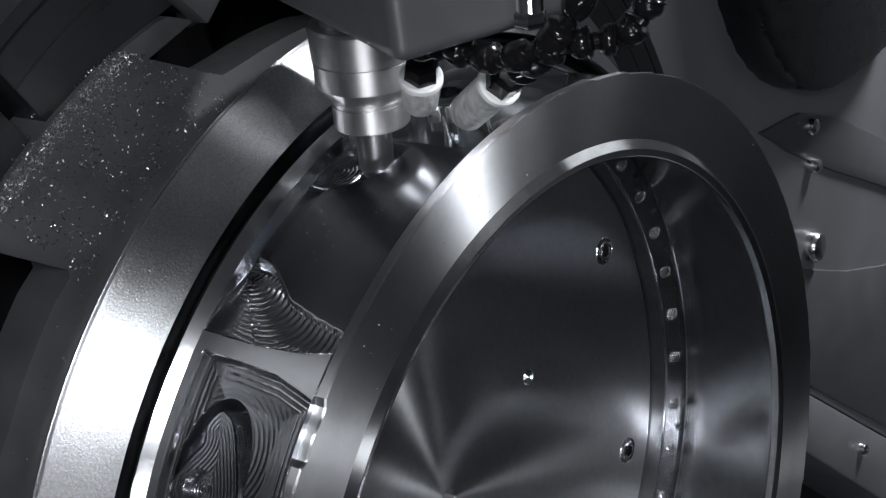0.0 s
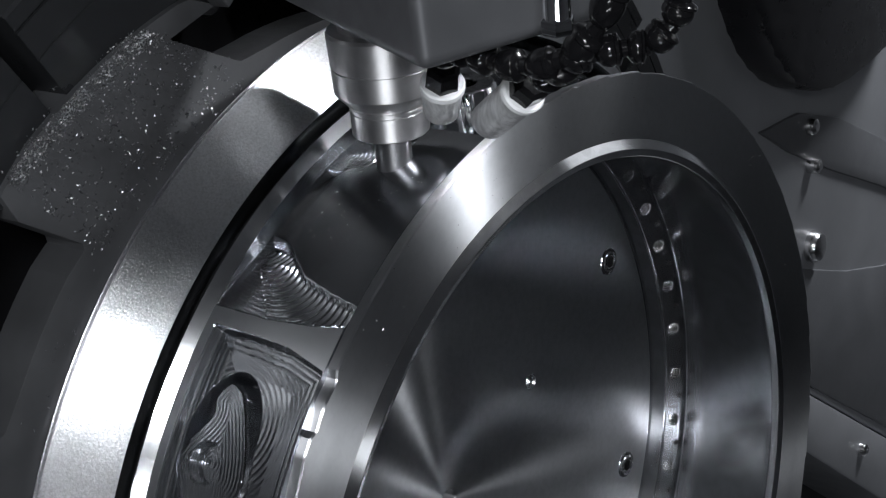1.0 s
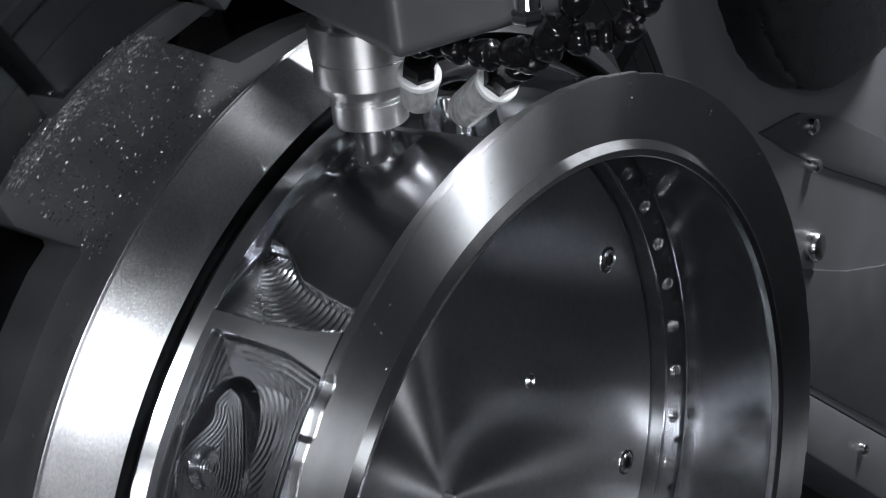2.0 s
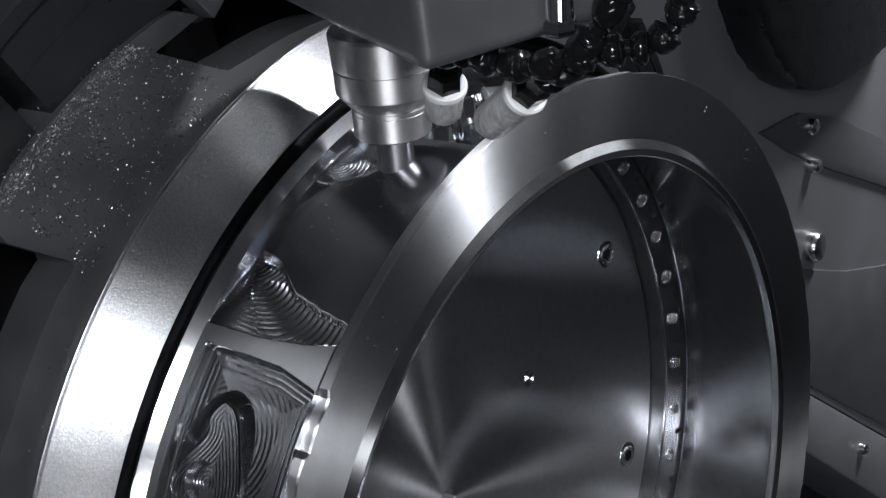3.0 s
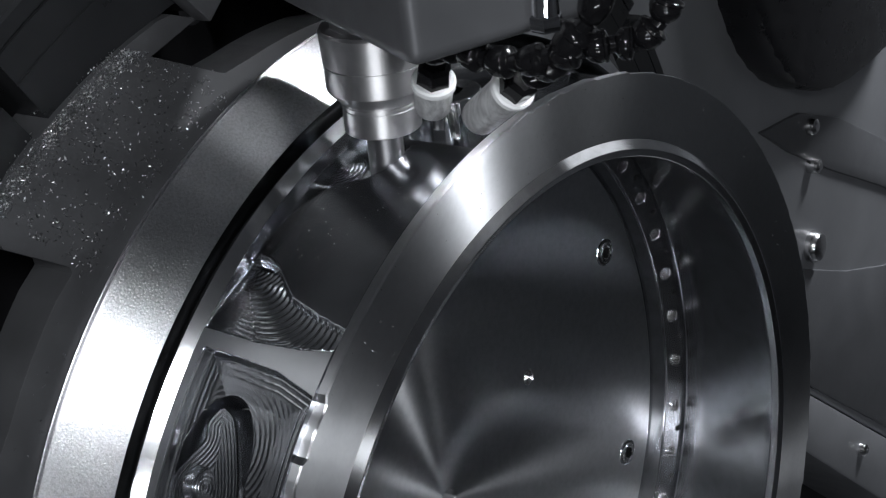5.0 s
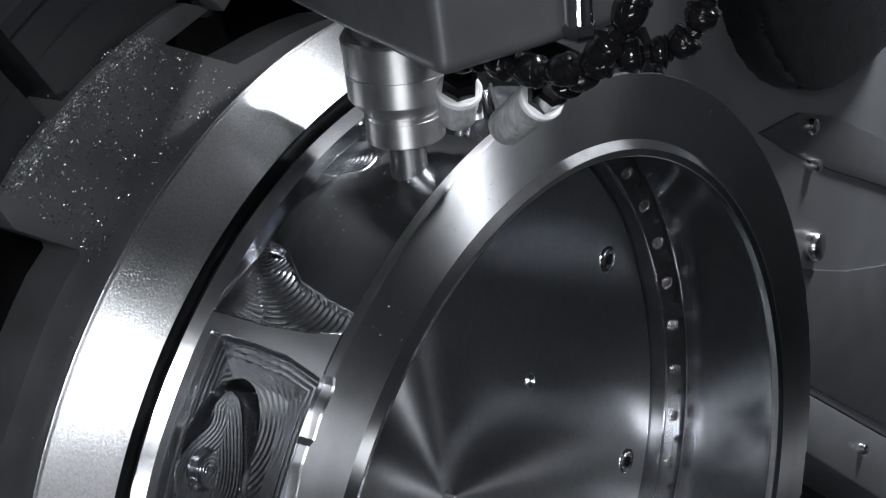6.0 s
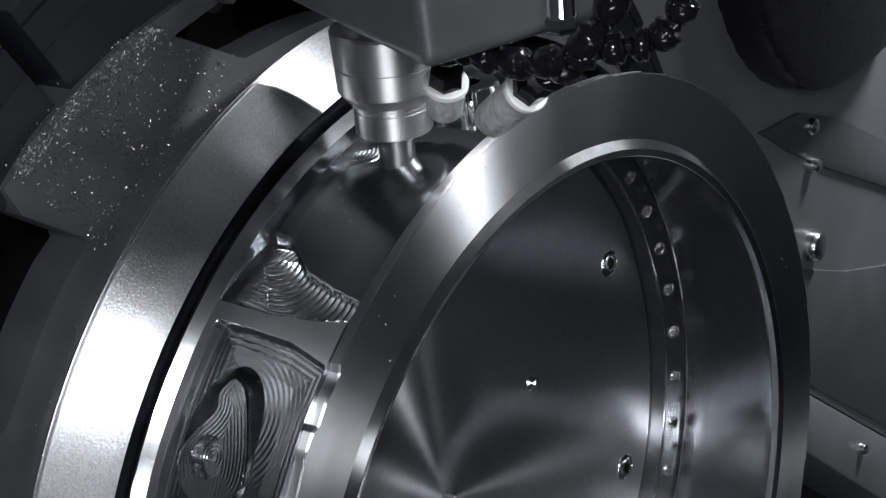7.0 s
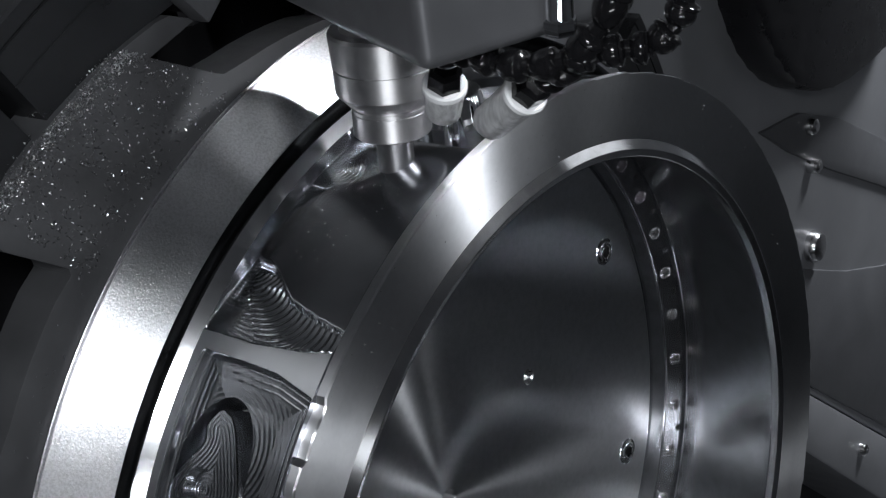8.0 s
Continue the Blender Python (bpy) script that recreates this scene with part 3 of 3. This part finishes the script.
    prof = [(0.2198, -0.1045), (0.2194, -0.1026), (0.2190, -0.1025), (0.0065, -0.1025), (0.0060, -0.1030), (0.0060, -0.112), (0.0001, -0.112)]
    disc = part("end_disc", revolve(prof, 256), STEEL_DISC, ring, "brushed closing disc with a centre hole", angle=20)
    for k in range(8):
        a = radians(65.2 + 45 * k)
        m = Matrix.Translation((0.1943 * math.cos(a), 0.1943 * math.sin(a), -0.1025)) @ pose(0, 0, 0, 0, 0, 17 * k)
        # raised chrome ring gives the counterbore edge its highlight
        seat = revolve([(0.0090, 0.0001), (0.0087, 0.0006), (0.0082, 0.0007), (0.0079, 0.0003)], 32)
        part("counterbore_edge", moved(seat, m), CHROME, disc, "raised chrome ring standing for the counterbore edge's highlight")
        # no recess is cut; a flat black ring paints its shade
        gap = revolve([(0.0079, 0.0003), (0.0068, 0.0002)], 32)
        part("counterbore_shade", moved(gap, m), BLACK_STEEL_SHADE, disc, "flat black ring standing for the shaded gap round the screw")
        head = revolve([(0.0069, 0.0002), (0.0067, 0.0012), (0.0060, 0.0017), (0.0043, 0.0017)], 32)
        part("cap_screw", moved(head, m), SCREW, disc, "steel socket cap screw")
        # shallow socket, its inner shade painted black
        hexa = revolve([(0.0043, 0.0017), (0.0040, 0.0013), (0.0040, 0.00022), (0.0001, 0.00022)], 6)
        part("hex_socket", moved(hexa, m), BLACK_STEEL_SHADE, disc, "hexagonal socket, black for the shade inside")
    a = radians(63.9)
    m = Matrix.Translation((0.0928 * math.cos(a), 0.0928 * math.sin(a), -0.1025))
    prof = [(0.0052, 0.0002), (0.0047, 0.0003)]
    for i in range(5):
        prof += [(0.0046 - 0.0008 * i, 0.00028), (0.0042 - 0.0008 * i, 0.0009)]
    prof += [(0.0004, 0.0003), (0.0001, 0.0003)]
    part("threaded_hole", moved(revolve(prof, 32), m), SCREW, disc, "bright threaded hole")
    # turned boss in the next pocket
    a = radians(133.5)
    m = Matrix.Rotation(a, 4, "Z") @ Matrix.Translation((0.2150, 0, -0.055)) @ pose(0, 0, 0, 0, 90, 0)
    prof = [(0.0225, 0.0), (0.0172, 0.0350), (0.0168, 0.0356)]
    boss = part("boss", moved(revolve(prof, 120, wobble=lambda t, j: 0.00035 * abs(math.sin(t * 8))), m), CHROME, ring, "shiny fluted tapered boss", angle=25)
    prof = [(0.0169, 0.0356), (0.0164, 0.0360), (0.0085, 0.0361), (0.0081, 0.0357)]
    part("boss_top", moved(revolve(prof, 64), m), STEEL_POCKET, boss, "flat grey top of the boss")
    prof = [(0.0081, 0.0357), (0.0074, 0.012), (0.0001, 0.012)]
    part("boss_hole", moved(revolve(prof, 40, wobble=lambda t, j: 0.0002 * abs(math.sin(t * 6)) if j < 2 else 0), m), CHROME, boss, "shiny bored hole")
    return ring


# ---------------------------------------------------------------- spindle, tool and coolant hoses
NOSE = (-0.0552, -0.045)


def build_spindle():
    sp = thing("milling_spindle", "dark grey spindle head with a steel tool chuck", "milling spindle")
    outline = [(0.025, -0.108), (-0.160, -0.035), (-0.150, -0.012), (0.056, -0.030)]
    pivot = Vector((0.025, -0.108, 0.3175))
    tip = Matrix.Translation((0, 0, AXIS_Z)) @ Matrix.Translation(pivot) @ Matrix.Rotation(radians(2.5), 4, Vector((0.6077, -0.6611, 0.4400))) @ Matrix.Translation(-pivot)
    part("housing", moved(prism(outline, 0.3175, 0.72, 0.006, 4), tip), HEAD, sp, "dark grey painted spindle housing", angle=50)
    at = Matrix.Translation((*NOSE, AXIS_Z - 0.0015))
    prof = [(0.0001, 0.2590), (0.0168, 0.2590), (0.0174, 0.2596), (0.0174, 0.2700), (0.0170, 0.2703), (0.0170, 0.2708), (0.0174, 0.2711),
            (0.0174, 0.2722), (0.0170, 0.2725), (0.0170, 0.2731), (0.0178, 0.2735), (0.0187, 0.2743)]
    chuck = part("tool_chuck", moved(revolve(prof, 96), at), STEEL_TOOL, sp, "ground steel tool chuck", angle=25)
    prof = [(0.0186, 0.2742), (0.0230, 0.2792), (0.0234, 0.2798), (0.0236, 0.2908), (0.0231, 0.2911), (0.0231, 0.2915), (0.0238, 0.2919), (0.0244, 0.3060), (0.0236, 0.3075), (0.0190, 0.3078), (0.0190, 0.325)]
    part("spindle_nose", moved(revolve(prof, 96), at), STEEL_TOOL, sp, "steel spindle nose ring", angle=25)
    prof = [(0.0001, 0.2365), (0.0078, 0.2365), (0.0082, 0.2371), (0.0082, 0.2592)]
    part("end_mill", moved(revolve(prof, 40), at), CARBIDE, chuck, "solid end mill", angle=25)
    rod = revolve([(0.0052, 0.3350), (0.0052, 0.48)], 32)
    part("rod", moved(rod, Matrix.Translation((0.0666, -0.080, AXIS_Z))), CHROME, sp, "chrome pipe beside the housing")
    nut = revolve([(0.0001, 0.3310), (0.0056, 0.3310), (0.0063, 0.3322), (0.0063, 0.3365), (0.0050, 0.3378)], 6)
    part("pipe_nut", moved(nut, Matrix.Translation((0.0666, -0.080, AXIS_Z))), CHROME, sp, "hexagonal pipe nut")
    return sp


def hose_segment(a, b, r):
    """One ball-and-socket piece from a to b."""
    L = (Vector(b) - Vector(a)).length
    prof = [(r * 0.40, 0.0), (r * 0.52, L * 0.02), (r * 0.55, L * 0.20), (r * 0.90, L * 0.27), (r * 1.0, L * 0.32), (r * 1.02, L * 0.40), (r * 0.92, L * 0.44),
            (r * 0.98, L * 0.56), (r * 0.96, L * 0.70), (r * 0.84, L * 0.86), (r * 0.66, L * 0.97), (r * 0.55, L * 1.02)]
    return moved(revolve(prof, 28), along(a, b))


def build_hose(points, r, label):
    hose = thing("coolant_hose", label, "coolant hose", "coolant hoses")
    up = Vector((0, 0, AXIS_Z))
    for a, b in zip(points, points[1:]):
        part("segment", hose_segment(Vector(a) + up, Vector(b) + up, r), BLACK, hose)
    return hose


def add_nozzle(hose, root, tip, r0, r1):
    up = Vector((0, 0, AXIS_Z))
    root, tip = Vector(root) + up, Vector(tip) + up
    L = (tip - root).length
    m = along(root, tip)
    part("collar", moved(revolve([(r0 * 0.5, -0.002), (r0 * 0.98, -0.002), (r0 * 1.08, -0.0012), (r0 * 1.08, 0.0012), (r0 * 1.0, 0.002), (r0 * 0.9, 0.002)], 36), m), WHITE, hose, "white plastic ring")
    prof = [(r0 * 0.97, 0.0015), (r0 * 0.95, L * 0.5), (r1 * 1.02, L * 0.97), (r1 * 0.98, L), (r1 * 0.8, L), (r1 * 0.75, L * 0.9), (r0 * 0.7, 0.0015)]
    nozzle = part("nozzle", moved(revolve(prof, 36), m), FROST, hose, "frosted translucent nozzle")
    prof = [(0.0001, -0.011), (r0 * 0.62, -0.011), (r0 * 0.86, -0.0095), (r0 * 0.9, -0.002), (r0 * 0.7, 0.0)]
    part("socket", moved(revolve(prof, 6), m), BLACK, hose, "hexagonal black socket")


def build_hoses():
    main = build_hose([(0.1035, -0.0448, 0.3420), (0.1021, -0.0458, 0.3290), (0.0978, -0.0489, 0.3185), (0.0900, -0.0535, 0.3105), (0.0831, -0.0583, 0.3115), (0.0740, -0.0650, 0.3115),
                       (0.0621, -0.0700, 0.3095), (0.0480, -0.0726, 0.3067), (0.0330, -0.0720, 0.3064), (0.0180, -0.0690, 0.3085), (0.0050, -0.0655, 0.3085), (-0.0060, -0.0605, 0.3015)],
                      0.0064, "black ball-jointed coolant hose with a frosted nozzle")
    add_nozzle(main, (-0.0125, -0.0545, 0.2865), (-0.0200, -0.0500, 0.2720), 0.0088, 0.0075)
    side = build_hose([(0.0850, -0.0600, 0.3400), (0.0775, -0.0655, 0.3230), (0.0640, -0.0690, 0.3090), (0.0500, -0.0610, 0.2995), (0.0390, -0.0540, 0.2945)],
                      0.0068, "black branching coolant hose with a frosted nozzle")
    add_nozzle(side, (0.0250, -0.0500, 0.2850), (-0.0020, -0.0420, 0.2660), 0.0088, 0.0080)
    return [main, side]


def build_specks():
    rng = random.Random(9)
    verts, faces = [], []
    for i in range(150):
        if i < 95:
            a, r, z = rng.uniform(60, 182), rng.uniform(0.218, 0.248), 0.0
            z = -0.0028 + (r - 0.2165) * 0.0795
            up = Vector((0, 0, 1))
        else:
            a, z, r = rng.uniform(150, 162), rng.uniform(-0.06, -0.012), 0.2478
            up = Vector((math.cos(radians(a)), math.sin(radians(a)), 0))
        c = Vector((r * math.cos(radians(a)), r * math.sin(radians(a)), z))
        s_ = rng.uniform(0.00012, 0.00034)
        b = len(verts)
        t1 = up.orthogonal().normalized()
        t1.rotate(Matrix.Rotation(rng.uniform(0, 6.3), 3, up))
        t2 = up.cross(t1)
        for q in (t1 * 1.6 * s_, t2 * s_, -t1 * s_, -t2 * 1.3 * s_):
            verts.append(tuple(c + q))
        verts.append(tuple(c + up * s_ * 1.2))
        faces += [(b, b + 1, b + 4), (b + 1, b + 2, b + 4), (b + 2, b + 3, b + 4), (b + 3, b, b + 4)]
    return tagged(part("metal_dust", from_arrays(verts, faces), CHIP, smooth=False), "tiny bright metal specks stuck to the ring", "metal chips", kind="stuff")


SPECKS_OB = build_specks()
TABLE_OB = build_table()
PLATE_OB = build_plate()
CLAMP_OB = build_clamp()
CHIPS_OB = build_chips()
RING_OB = build_ring()
SPINDLE_OB = build_spindle()
HOSE_OBS = build_hoses()


# ---------------------------------------------------------------- what moves
def motions():
    # turn of the table in degrees, a tenth of a second apart
    turn = [0.00, -0.05, -0.52, -1.57, -3.06, -4.02, -4.68, -4.56, -4.21, -3.87, -3.05, -2.72, -1.91, -1.34, -0.76, -0.30, -0.24, -0.24, -0.36, -1.17, -2.54, -3.79, -4.47, -4.59, -4.36, -4.02, -3.45, -2.76, -2.14, -1.62, -0.94, -0.52, -0.29, -0.24, -0.42, -0.94, -2.31, -3.41, -4.13, -4.36, -4.30, -4.02, -3.53, -2.99, -2.26, -1.62, -0.99, -0.59, -0.36, -0.24, -0.36, -0.71, -1.85, -3.11, -4.02, -4.36, -4.30, -4.02, -3.53, -2.95, -2.31, -1.79, -1.11, -0.64, -0.29, -0.06, -0.18, -0.71, -1.79, -2.83, -3.68, -3.96, -3.62, -3.17, -2.60, -1.92, -1.22, -0.71, -0.41, -0.24, -0.16]
    steps = [(round(0.1 * i, 1), TURN @ Matrix.Rotation(radians(0.93 * d), 4, "Z")) for i, d in enumerate(turn)]
    for ob in (TABLE_OB, PLATE_OB, CLAMP_OB, CHIPS_OB, SPECKS_OB, RING_OB):
        walk(ob, steps)
    slide_x = [0, -40, -69, -83, -70, -38, 19, 73, 105, 130, 153, 162, 158, 149, 132, 105, 68, 30, -12, -34, -32, -2, 44, 98, 140, 170, 188, 197, 198, 189, 167, 140, 109, 67, 31, 0, 6, 25, 61, 104, 147, 182, 210, 223, 228, 228, 215, 193, 166, 130, 86, 53, 44, 57, 86, 129, 172, 203, 231, 254, 267, 262, 250, 228, 202, 166, 114, 86, 91, 117, 156, 206, 249, 276, 295, 301, 292, 275, 250, 211, 167]
    slide_y = [0, 14, 28, 40, 42, 32, 9, -15, -30, -40, -48, -51, -50, -47, -41, -33, -22, -8, 9, 23, 29, 21, 3, -21, -39, -52, -58, -61, -61, -59, -52, -44, -34, -20, -5, 11, 16, 13, -1, -21, -40, -55, -65, -69, -71, -71, -67, -60, -52, -39, -23, -7, 3, 3, -7, -27, -47, -60, -71, -78, -82, -81, -77, -71, -62, -51, -33, -19, -13, -15, -28, -48, -68, -82, -90, -92, -90, -85, -77, -65, -52]
    lean = Matrix.Translation((*NOSE, AXIS_Z + 0.259)) @ Matrix.Rotation(radians(-6.0), 4, Vector((0.6077, -0.6611, 0.4400))) @ Matrix.Translation((-NOSE[0], -NOSE[1], -AXIS_Z - 0.259))
    shifts = [(round(0.1 * i, 1), Matrix.Translation((x / 10000, y / 10000, 0)) @ lean) for i, (x, y) in enumerate(zip(slide_x, slide_y))]
    walk(SPINDLE_OB, shifts)
    for ob in HOSE_OBS:
        walk(ob, [(t, Matrix.Translation((x / 10000, y / 10000, 0))) for (t, _), x, y in zip(shifts, slide_x, slide_y)])


motions()
